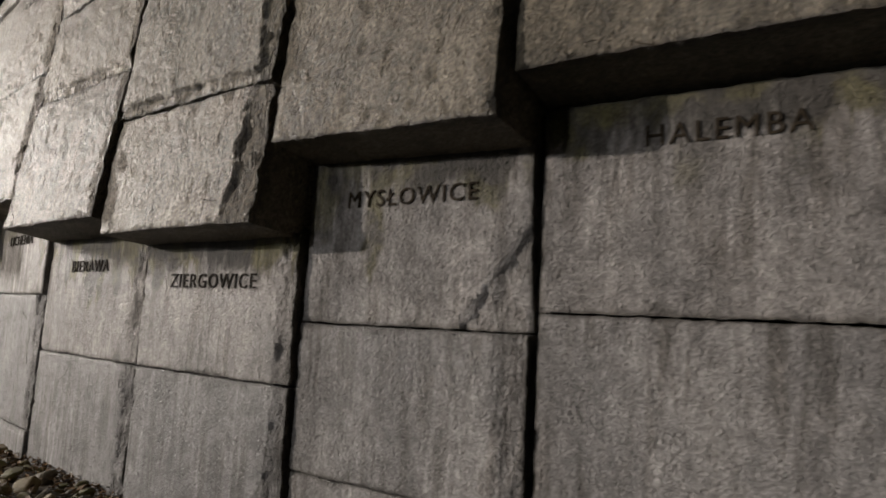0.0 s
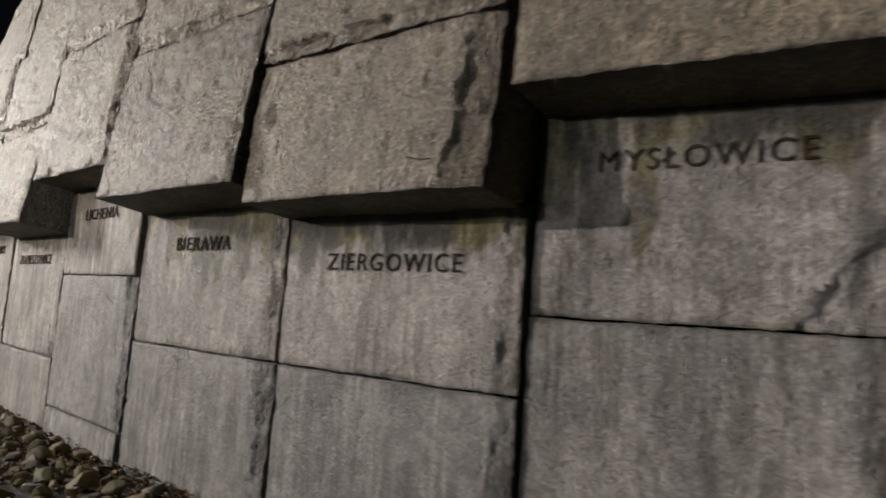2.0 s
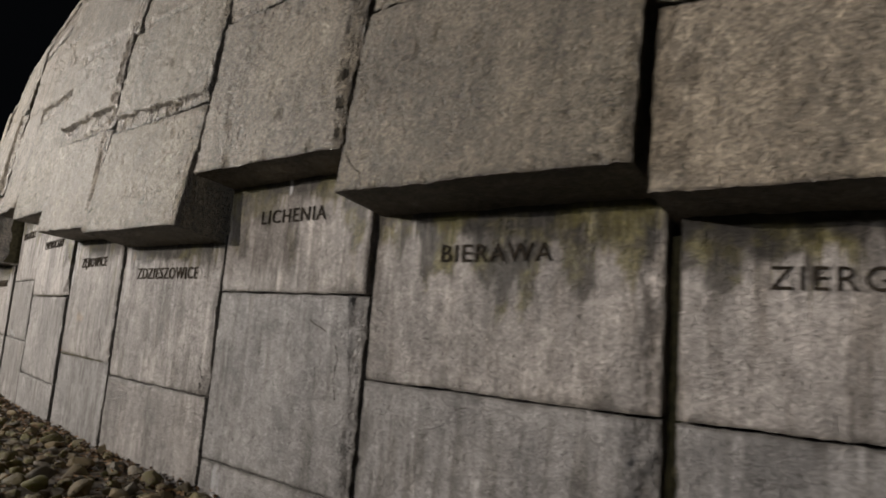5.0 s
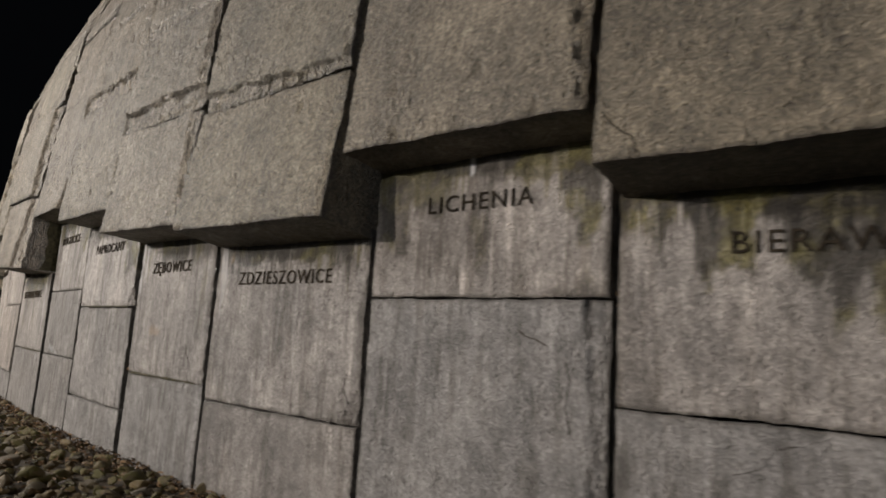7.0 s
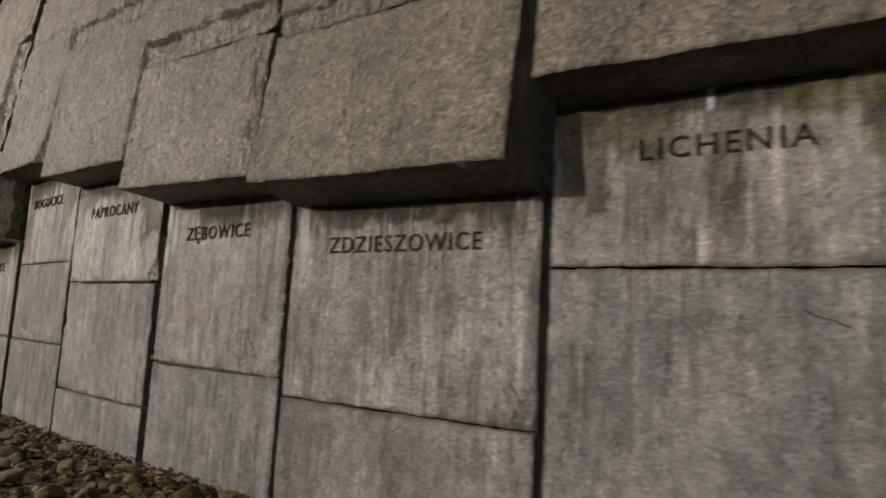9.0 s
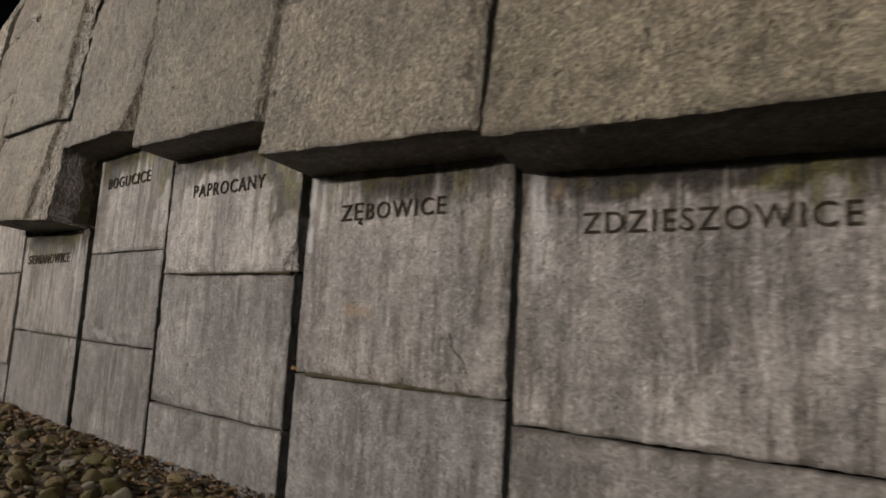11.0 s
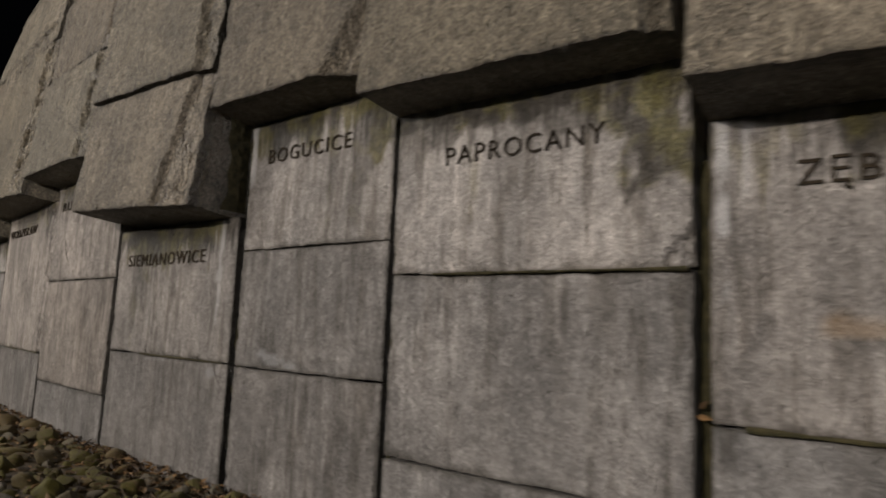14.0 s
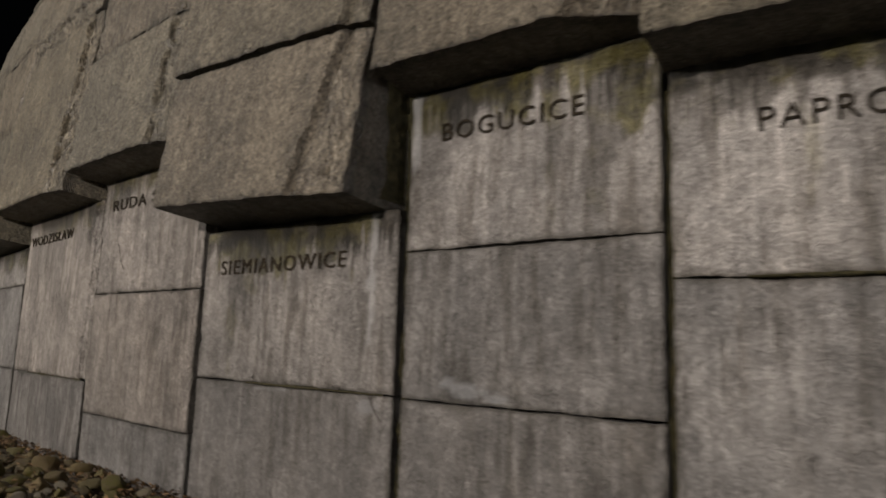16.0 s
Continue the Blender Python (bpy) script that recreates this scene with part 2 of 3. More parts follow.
def kerb_piece(s0, s1):
    v, f = [], []
    for s in (s0 + 0.004, s1 - 0.004):
        for off, z in ((BED, -0.12), (BED, -0.012), (BED + 0.012, 0.0), (BED + 0.088, 0.0), (BED + 0.1, -0.012), (BED + 0.1, -0.12)):
            v.append(at(s, off, z).translation[:])
    f = [(i, i + 1, i + 7, i + 6) for i in range(5)] + [(5, 4, 3, 2, 1, 0), (6, 7, 8, 9, 10, 11)]
    return mesh_of("kerb_stone", v, f, PAVING)


kerb = new("kerb", None)
tagged(kerb, "low dark stone kerb edging the cobbles", "kerb", kind="structure")
for i in range(30):
    k = new("kerb_stone", kerb_piece(-13 + i, -12 + i))
    k.parent = kerb


# ---- the wall ----
PROFILE = [(0.0, 0.364), (1.53, 0.364), (2.34, 0.25), (3.19, 0.156), (3.97, 0.07), (4.4, -0.05), (4.8, -0.21), (5.2, -0.38), (5.6, -0.54), (6.0, -0.71), (6.8, -1.1)]


def batter(z):
    for (za, oa), (zb, ob) in zip(PROFILE, PROFILE[1:]):
        if z <= zb:
            return oa + (ob - oa) * (z - za) / (zb - za)
    return PROFILE[-1][1]


def lines(length, step, edge=(0.0, 0.005, 0.014, 0.028)):
    n = max(2, round((length - 2 * edge[-1]) / step))
    mid = [edge[-1] + (length - 2 * edge[-1]) * i / n for i in range(1, n)]
    return [*edge, *mid, *(length - e for e in reversed(edge))]


def block_mesh(w, h, y_bottom, y_top, back, seed, step, rough, wear, cuts, slope=0.0, taper=0.0):
    """A block with its origin at its top's middle. y_bottom, y_top: the face; rough: its relief; wear: how far the left, right, top and
    bottom arrises have broken away; cuts: flat spalls (nx, nz, c, k), from the lower right corner, pushed back by k times the way past the line."""
    xs, zs = lines(w, step), lines(h, step)
    off = Vector((seed * 3.7, seed * 1.3, seed * 7.1))
    verts, faces, chips, dirt = [], [], [], []
    nx, nz = len(xs), len(zs)
    for z in zs:
        for x in xs:
            p = Vector((x, 0, z)) + off
            y = y_bottom + (y_top - y_bottom) * z / h
            y -= rough * (noise.fractal(p * 3.2, 0.9, 2.1, 3) + 0.55 * noise.noise(p * 17))
            push = 0.0
            for d, t, amp, k, tilt in ((x, z, wear[0], 1.3, 0.5), (w - x, z, wear[1], 5.1, 0.17), (h - z, x, wear[2], 9.7, 0.2), (z, x, wear[3], 13.3, 0.10)):
                if d < 0.36:
                    if isinstance(amp, tuple):
                        amp = amp[0] + (amp[1] - amp[0]) * min(1.0, t / h)
                    q = 1.1 * noise.noise((t * 1.7 + k, seed * 0.7, k)) + 0.5 * noise.noise((t * 5 + k, seed, 2.0)) + 0.25 * noise.noise((t * 19, seed, k))
                    reach = max(0.004, amp * (0.70 + 0.55 * q))
                    if d < reach:
                        rub = 0.007 + 0.007 * noise.noise(p * 23) + 0.010 * noise.noise(p * 11)
                        push = max(push, (reach - d) * tilt + ((0.010 if rough > 0.01 else 0.005) + 0.7 * rub) * min(1.0, max(0.0, amp * 14 - 0.16)))
                    crumb = 0.055 * max(0.0, noise.noise((t * 11 + k, seed * 1.9, k)) - 0.15) + 0.025 * max(0.0, noise.noise((t * 37 + k, seed * 0.9, k)) - 0.1)
                    if d < crumb:
                        push = max(push, (crumb - d) * 0.4 + 0.004)
                    if d < 0.012:
                        push = max(push, 0.55 * (0.012 - d) ** 2 / 0.012 + 0.0)
            for ax, az, c, k, lip in cuts:
                over = (w - x) * ax + z * az - c + 0.026 * noise.noise(p * 7) + 0.014 * noise.noise(p * 23)
                if over > 0:
                    push = max(push, over * k + lip + 0.012 * abs(noise.noise(p * 17)) + 0.03 * abs(noise.noise(Vector((p.x * 13 - p.z * 5, 0.0, p.z * 4)))))
            jx = 0.004 * noise.noise((z * 8, seed, 3.3)) + 0.004 * noise.noise((z * 31, seed, 8.3)) if x < 0.03 or x > w - 0.03 else 0
            jz = 0.005 * noise.noise((x * 6, seed, 6.3)) + 0.005 * noise.noise((x * 27, seed, 1.3)) if z < 0.03 or z > h - 0.03 else 0
            if rough > 0.01:
                y += 0.035 * max(0.0, noise.noise(p * 13) - 0.38) + 0.02 * max(0.0, noise.noise(Vector((p.x * 30, 4.0, p.z * 16))) - 0.35)
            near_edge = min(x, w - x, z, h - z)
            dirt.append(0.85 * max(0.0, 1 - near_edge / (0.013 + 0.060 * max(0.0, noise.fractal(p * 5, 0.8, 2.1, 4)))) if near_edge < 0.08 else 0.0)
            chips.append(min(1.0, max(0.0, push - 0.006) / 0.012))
            verts.append((x - w / 2 + jx - taper * x / w * (1 - z / h), y + push, z - h + jz - slope * (x / w - 0.5)))
    for j in range(nz - 1):
        for i in range(nx - 1):
            a = j * nx + i
            faces.append((a, a + 1, a + nx + 1, a + nx))
    ring = [*range(nx), *(j * nx + nx - 1 for j in range(1, nz)), *((nz - 1) * nx + i for i in range(nx - 2, -1, -1)), *(j * nx for j in range(nz - 2, 0, -1))]
    base = len(verts)
    depths = (0.09, back)
    lean = (y_top - y_bottom) / h
    for dep in depths:
        for v in ring:
            x, y, z = verts[v]
            if dep == back:
                verts.append((x, back, z - lean * (back - y)))
            else:
                p = Vector((x, 0.5, z)) * 11 + off
                verts.append((x - (0.004 + 0.004 * noise.noise(p)) * (1 if x > 0 else -1) * (abs(x) > w / 2 - 0.02), min(y + dep, back - 0.02), z - lean * dep + 0.004 * noise.noise(p * 1.3)))
    n = len(ring)
    for k in range(n):
        a, b = ring[k], ring[(k + 1) % n]
        c, d = base + k, base + (k + 1) % n
        faces.append((b, a, c, d))
        faces.append((d, c, c + n, d + n))
    faces.append(tuple(base + n + k for k in range(n)))
    rest = [0.0] * (len(verts) - len(chips))
    return verts, faces, chips + rest, dirt + rest


# name: s of its left and right end, proudness at those ends, tops of the lower courses from above,
# s of the upper blocks' ends, their proudness at foot and head, bottoms of the upper courses from below, words
COLUMNS = [
    ("far_right", -10.42, -11.9, (-0.12, -0.12), (1.75, 0.9), (-10.42, -11.9), (-0.12, -0.12), (1.8, 2.7, 3.6, 4.5), None),
    ("halemba", -8.908, -10.40, (-0.115, -0.12), (1.96, 1.18, 0.42), (-8.9, -10.40), (-0.11, -0.11), (2.055, 3.0, 3.85, 4.7), ("HALEMBA", -9.306, -9.842, 1.80)),
    ("myslowice", -7.683, -8.872, (-0.035, -0.065), (1.84, 1.095, 0.40), (-7.70, -8.866), (-0.053, -0.04), (1.887, 2.72, 3.6, 4.5), ("MYSŁOWICE", -7.93, -8.63, 1.637)),
    ("ziergowice", -6.372, -7.667, (0.045, 0.025), (1.49, 0.787), (-6.33, -7.655), (-0.03, 0.0), (1.528, 2.21, 3.05, 3.95), ("ZIERGOWICE", -6.655, -7.403, 1.248)),
    ("bierawa", -4.915, -6.31, (0.03, 0.03), (1.58, 0.787), (-4.93, -6.30), (0.02, 0.02), (1.625, 2.55, 3.25, 4.1), ("BIERAWA", -5.317, -5.868, 1.349)),
    ("lichenia", -3.645, -4.892, (0.04, 0.06), (1.83, 1.188, 0.215), (-3.665, -4.895), (0.02, 0.04), (1.85, 2.83, 3.7, 4.4), ("LICHENIA", -3.985, -4.552, 1.582)),
    ("zdzieszowice", -2.227, -3.60, (0.04, 0.04), (1.51, 0.555), (-2.228, -3.595), (0.02, 0.01), (1.552, 2.33, 3.15, 4.0), ("ZDZIESZOWICE", -2.483, -3.336, 1.268)),
    ("zebowice", -1.0, -2.2, (0.005, 0.05), (1.58, 0.642), (-0.998, -2.19), (-0.01, 0.03), (1.63, 2.405, 3.18, 3.9), ("ZĘBOWICE", -1.25, -1.872, 1.375)),
    ("paprocany", 0.333, -0.952, (-0.015, 0.02), (1.84, 1.13, 0.355), (0.35, -0.945), (-0.045, 0.0), (1.865, 2.88, 3.68, 4.4), ("PAPROCANY", 0.055, -0.654, 1.588)),
    ("bogucice", 1.47, 0.363, (-0.03, -0.01), (1.97, 1.288, 0.66), (1.495, 0.378), (-0.05, -0.03), (2.03, 3.19, 4.0), ("BOGUCICE", 1.29, 0.641, 1.755)),
    ("siemianowice", 2.952, 1.50, (0.0, 0.0), (1.45, 0.67), (2.99, 1.52), (-0.03, 0.0), (1.54, 2.295, 3.34, 4.1), ("SIEMIANOWICE", 2.788, 1.812, 1.235)),
    ("ruda", 4.35, 2.972, (0.02, 0.02), (1.97, 1.165, 0.36), (4.40, 3.03), (0.0, 0.0), (2.0, 2.85, 3.6, 4.3), ("RUDA ŚL.", 4.19, 3.40, 1.74)),
    ("wodzislaw", 5.98, 4.38, (0.02, 0.02), (1.83, 0.57), (6.02, 4.43), (0.02, 0.02), (1.88, 3.3, 4.0), ("WODZISŁAW", 5.89, 4.88, 1.62)),
    ("beyond", 7.3, 6.06, (0.02, 0.02), (1.6, 1.3, 0.57), (7.3, 6.06), (0.02, 0.02), (1.7, 2.7, 3.6, 4.3), None),
    ("beyond", 8.6, 7.34, (0.02, 0.02), (1.9, 1.0), (8.6, 7.34), (0.02, 0.02), (1.95, 2.9, 3.7, 4.4), None),
    ("beyond", 10.0, 8.62, (0.0, 0.0), (1.5, 0.7), (10.0, 8.62), (0.0, 0.0), (1.6, 2.5, 3.3, 4.2), None),
    ("beyond", 11.3, 10.02, (0.0, 0.0), (1.8, 1.0), (11.3, 10.02), (0.0, 0.0), (1.85, 2.8, 3.8), None),
    ("beyond", 12.8, 11.32, (0.0, 0.0), (1.6, 0.8), (12.8, 11.32), (0.0, 0.0), (1.65, 2.6, 3.6), None),
]
# joints that rise towards the block's left end, in metres over its width, by column and course
SLOPES = {("siemianowice", "U0"): 0.07, ("siemianowice", "U1"): 0.07, ("myslowice", "U0"): 0.03, ("zebowice", "U0"): 0.03, ("zdzieszowice", "U0"): 0.02, ("paprocany", "U0"): 0.02}
# upper blocks whose right end slants, in metres at the foot
TAPERS = {("siemianowice", "U0"): 0.065, ("ziergowice", "U0"): 0.02}
TOP = 6.6

# broken arrises of single blocks, by column and course (lower: L0 from above; upper: U0 from below): left, right, top, bottom
WEAR = {
    ("myslowice", "L0"): (0.01, 0.03, 0.01, 0.012), ("myslowice", "L1"): (0.01, 0.13, 0.01, 0.01),
    ("myslowice", "L2"): (0.01, 0.10, 0.01, 0.01), ("myslowice", "U0"): (0.012, 0.035, 0.02, 0.014),
    ("ziergowice", "U0"): (0.012, (0.16, 0.09), 0.012, 0.014), ("ziergowice", "U1"): (0.01, (0.06, 0.16), 0.01, 0.07),
    ("ziergowice", "L0"): (0.015, 0.08, 0.01, 0.01), ("ziergowice", "L1"): (0.01, 0.09, 0.01, 0.01),
    ("bierawa", "L0"): (0.01, 0.075, 0.01, 0.012), ("bierawa", "L1"): (0.01, 0.085, 0.01, 0.01),
    ("bierawa", "U0"): (0.014, 0.035, 0.02, 0.012), ("bierawa", "U1"): (0.01, 0.05, 0.01, 0.07),
    ("lichenia", "U0"): (0.01, (0.05, 0.14), 0.01, 0.012), ("lichenia", "L1"): (0.01, (0.03, 0.09), 0.01, 0.01),
    ("lichenia", "L2"): (0.01, 0.05, 0.04, 0.01), ("zdzieszowice", "U0"): (0.01, (0.05, 0.03), 0.02, 0.012),
    ("zdzieszowice", "U1"): (0.01, 0.05, 0.02, 0.09), ("zdzieszowice", "L0"): (0.01, 0.045, 0.01, 0.014),
    ("zebowice", "U0"): (0.012, 0.12, 0.02, 0.012), ("zebowice", "U1"): (0.01, 0.08, 0.02, 0.17),
    ("zebowice", "L0"): (0.02, 0.012, 0.01, 0.05), ("paprocany", "U0"): (0.01, (0.10, 0.06), 0.02, 0.012),
    ("paprocany", "U1"): (0.01, 0.09, 0.02, 0.15), ("paprocany", "L0"): (0.01, 0.04, 0.01, 0.05),
    ("paprocany", "L1"): (0.01, 0.02, 0.01, 0.04), ("bogucice", "U0"): (0.012, (0.10, 0.08), 0.02, 0.012),
    ("bogucice", "U1"): (0.012, 0.12, 0.03, 0.05), ("bogucice", "L1"): (0.01, 0.02, 0.01, 0.05),
    ("siemianowice", "U0"): (0.01, (0.33, 0.11), 0.01, 0.012), ("siemianowice", "U1"): (0.01, (0.10, 0.17), 0.02, 0.012),
    ("siemianowice", "L0"): (0.01, 0.04, 0.01, 0.012), ("ruda", "U0"): (0.01, 0.22, 0.02, 0.012),
    ("ruda", "U1"): (0.01, 0.14, 0.02, 0.05), ("wodzislaw", "U0"): (0.01, (0.20, 0.10), 0.02, 0.012),
    ("wodzislaw", "U1"): (0.01, 0.10, 0.02, 0.16), ("wodzislaw", "L0"): (0.01, 0.10, 0.01, 0.03),
    ("lichenia", "L0"): (0.01, 0.02, 0.01, 0.01), ("halemba", "U0"): (0.012, 0.04, 0.02, 0.05),
}
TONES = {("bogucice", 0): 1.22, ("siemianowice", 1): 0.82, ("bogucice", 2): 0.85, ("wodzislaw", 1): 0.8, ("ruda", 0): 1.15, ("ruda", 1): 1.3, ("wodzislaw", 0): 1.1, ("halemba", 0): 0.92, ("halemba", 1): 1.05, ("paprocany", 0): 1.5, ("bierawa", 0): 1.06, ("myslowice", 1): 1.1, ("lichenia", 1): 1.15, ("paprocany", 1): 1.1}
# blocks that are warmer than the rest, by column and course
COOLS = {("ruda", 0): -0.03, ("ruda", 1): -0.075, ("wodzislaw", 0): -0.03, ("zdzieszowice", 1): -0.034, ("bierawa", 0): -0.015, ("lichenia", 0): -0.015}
# how strongly water drips down from the ledge above the lettered blocks
DRIPS = {"bierawa": 0.95, "ziergowice": 0.95, "zdzieszowice": 0.8, "lichenia": 0.65, "zebowice": 0.6, "paprocany": 0.7, "bogucice": 0.95, "siemianowice": 0.95, "halemba": 0.6, "myslowice": 0.6, "ruda": 0.5, "wodzislaw": 0.5}
# uneven brightness of the light, put into the stone tone of single upper blocks
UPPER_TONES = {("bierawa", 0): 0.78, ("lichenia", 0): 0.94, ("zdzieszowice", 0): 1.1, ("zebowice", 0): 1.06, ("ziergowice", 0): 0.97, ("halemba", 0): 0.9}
JUTS = {("siemianowice", 1): 0.03, ("wodzislaw", 1): 0.02}
# flat spalls: from the lower right corner
CUTS = {
    ("myslowice", "L0"): [(-0.82, -0.57, -0.25, 0.16, 0.010)],
    ("myslowice", "L1"): [(-1.0, 0.03, -0.10, 0.12, 0.003)],
    ("ziergowice", "L0"): [(-1.0, 0.0, -0.075, 0.14, 0.003)],
    ("ziergowice", "L1"): [(-1.0, -0.04, -0.10, 0.14, 0.003)],
    ("bierawa", "L0"): [(-1.0, -0.03, -0.09, 0.16, 0.003)],
    ("bierawa", "L1"): [(-1.0, 0.03, -0.07, 0.16, 0.003)],
    ("lichenia", "L1"): [(-1.0, 0.05, -0.05, 0.16, 0.006)],
    ("zdzieszowice", "L0"): [(-0.9, -0.35, -0.10, 0.14, 0.006)],
    ("paprocany", "L0"): [(-0.8, -0.6, -0.09, 0.2, 0.006)],
    ("wodzislaw", "L0"): [(-1.0, -0.06, -0.13, 0.16, 0.010)],
    ("ziergowice", "U0"): [(-1.0, -0.09, -0.16, 0.22, 0.012)],
    ("ziergowice", "U1"): [(-1.0, 0.12, -0.06, 0.22, 0.018), (0.0, -1.0, -0.06, 0.12, 0.014)],
    ("myslowice", "U0"): [(-0.8, -0.6, -0.06, 0.3, 0.010)],
    ("lichenia", "U0"): [(-1.0, 0.09, -0.02, 0.2, 0.010)],
    ("zebowice", "U0"): [(-1.0, -0.02, -0.075, 0.15, 0.006)],
    ("paprocany", "U0"): [(-1.0, -0.03, -0.085, 0.3, 0.016), (-0.87, -0.5, -0.08, 0.6, 0.006)],
    ("bogucice", "U0"): [(-0.87, -0.5, -0.22, 0.6, 0.012), (-1.0, 0.05, -0.06, 0.3, 0.012)],
    ("siemianowice", "U0"): [(-1.0, -0.27, -0.32, 0.10, 0.022), (-1.0, -0.12, -0.17, 0.16, 0.034)],
    ("zdzieszowice", "U1"): [(0.05, -1.0, -0.05, 0.10, 0.024)],
    ("zebowice", "U1"): [(0.0, -1.0, -0.15, 0.06, 0.032), (-0.1, -1.0, -0.08, 0.1, 0.05)],
    ("paprocany", "U1"): [(0.0, -1.0, -0.14, 0.06, 0.032), (-0.1, -1.0, -0.07, 0.1, 0.05)],
    ("bierawa", "U1"): [(0.0, -1.0, -0.06, 0.12, 0.012)],
    ("wodzislaw", "U1"): [(0.0, -1.0, -0.14, 0.10, 0.022)],
    ("siemianowice", "U1"): [(-1.0, 0.06, -0.12, 0.2, 0.022)],
    ("ruda", "U0"): [(-1.0, -0.03, -0.21, 0.14, 0.022), (-1.0, 0.0, -0.09, 0.2, 0.03)],
    ("ruda", "U1"): [(-1.0, 0.0, -0.13, 0.2, 0.018)],
    ("wodzislaw", "U0"): [(-1.0, -0.05, -0.20, 0.16, 0.022)],
}

# runs of algae and soot down from the top, with some of the ledge's shade painted in: place across the block (0 left, 1
# right), half width, length, strength
STAINS_AND_SHADE = {
    "halemba": [(0.1, 0.15, 0.10, 0.7), (0.5, 0.5, 0.07, 0.6), (0.36, 0.09, 0.27, 0.35), (0.6, 0.05, 0.2, 0.3)],
    "myslowice": [(0.08, 0.10, 0.28, 0.55), (0.34, 0.05, 0.5, 0.65), (0.6, 0.4, 0.08, 0.7), (0.85, 0.12, 0.16, 0.6)],
    "ziergowice": [(0.08, 0.10, 0.16, 0.8), (0.3, 0.2, 0.08, 0.8), (0.65, 0.3, 0.07, 0.8), (0.5, 0.08, 0.12, 0.6), (0.8, 0.05, 0.12, 0.5)],
    "bierawa": [(0.28, 0.12, 0.24, 0.85), (0.48, 0.12, 0.20, 0.9), (0.60, 0.10, 0.30, 0.9), (0.76, 0.10, 0.26, 0.8), (0.53, 0.06, 0.32, 0.7), (0.90, 0.13, 0.22, 0.9), (0.6, 0.62, 0.10, 0.85), (0.1, 0.03, 0.16, 0.5)],
    "lichenia": [(0.10, 0.12, 0.28, 0.6), (0.25, 0.12, 0.20, 0.55), (0.52, 0.05, 0.34, 0.4), (0.75, 0.25, 0.08, 0.5), (0.93, 0.07, 0.40, 0.75), (0.86, 0.06, 0.2, 0.7), (0.5, 0.6, 0.035, 0.7)],
    "zdzieszowice": [(0.30, 0.3, 0.06, 0.8), (0.6, 0.35, 0.06, 0.75), (0.85, 0.1, 0.14, 0.5), (0.12, 0.02, 0.10, 0.7)],
    "zebowice": [(0.35, 0.08, 0.12, 0.6), (0.5, 0.3, 0.07, 0.75), (0.62, 0.05, 0.12, 0.6), (0.8, 0.2, 0.09, 0.5), (0.9, 0.05, 0.5, 0.3)],
    "paprocany": [(0.90, 0.15, 0.33, 0.75), (0.78, 0.10, 0.14, 0.6), (0.4, 0.6, 0.06, 0.7), (0.2, 0.14, 0.13, 0.5), (0.62, 0.1, 0.14, 0.5), (0.32, 0.02, 0.5, 0.3)],
    "bogucice": [(0.25, 0.12, 0.14, 0.8), (0.45, 0.14, 0.10, 0.85), (0.92, 0.08, 0.18, 0.95), (0.8, 0.06, 0.5, 0.4), (0.63, 0.03, 0.5, 0.35), (0.1, 0.1, 0.1, 0.5)],
    "siemianowice": [(0.35, 0.35, 0.15, 0.85), (0.7, 0.16, 0.12, 0.8), (0.2, 0.08, 0.6, 0.4), (0.28, 0.1, 0.4, 0.45)],
    "ruda": [(0.2, 0.15, 0.15, 0.6), (0.7, 0.3, 0.12, 0.6)],
    "wodzislaw": [(0.5, 0.5, 0.10, 0.6), (0.9, 0.1, 0.2, 0.6)],
}
# pale lime runs
LIMES = {
    "lichenia": [(0.47, 0.018, 0.045, 0.6)],
    "zebowice": [(0.03, 0.03, 0.40, 0.35), (0.09, 0.02, 0.2, 0.25)],
    "siemianowice": [(0.9, 0.02, 0.5, 0.25)],
    "bogucice": [(0.03, 0.03, 0.4, 0.25)],
    "zdzieszowice": [(0.05, 0.03, 0.3, 0.25)],
}


# rust: place across, depth below the top, half width, half height
RUSTS = {"zebowice": [(0.34, 0.66, 0.075, 0.022), (0.28, 0.65, 0.04, 0.03)], "zdzieszowice": [(0.115, 0.10, 0.012, 0.06)]}


# pale lime crusts on the lower courses, in the same terms
LIME_SPOTS = {
    ("bogucice", 1): [(0.30, 0.57, 0.07, 0.025), (0.42, 0.59, 0.05, 0.015), (0.22, 0.55, 0.03, 0.02)],
    ("lichenia", 2): [(0.13, 0.09, 0.018, 0.06), (0.17, 0.12, 0.010, 0.05)],
    ("siemianowice", 1): [(0.45, 0.015, 0.10, 0.006), (0.9, 0.05, 0.04, 0.02)],
}


def spots(me, w, places, name, most=0.75):
    values = []
    for v in me.vertices:
        q = 0.5 * noise.fractal((v.co.x * 21, w, v.co.z * 21), 0.8, 2.0, 3)
        values.append(max([0.0] + [min(most, max(0.0, 1.4 - math.hypot((v.co.x + w / 2 - a * w) / b, (-v.co.z - d) / c) + q)) for a, d, b, c in places]))
    me.attributes.new(name, "FLOAT", "POINT").data.foreach_set("value", values)


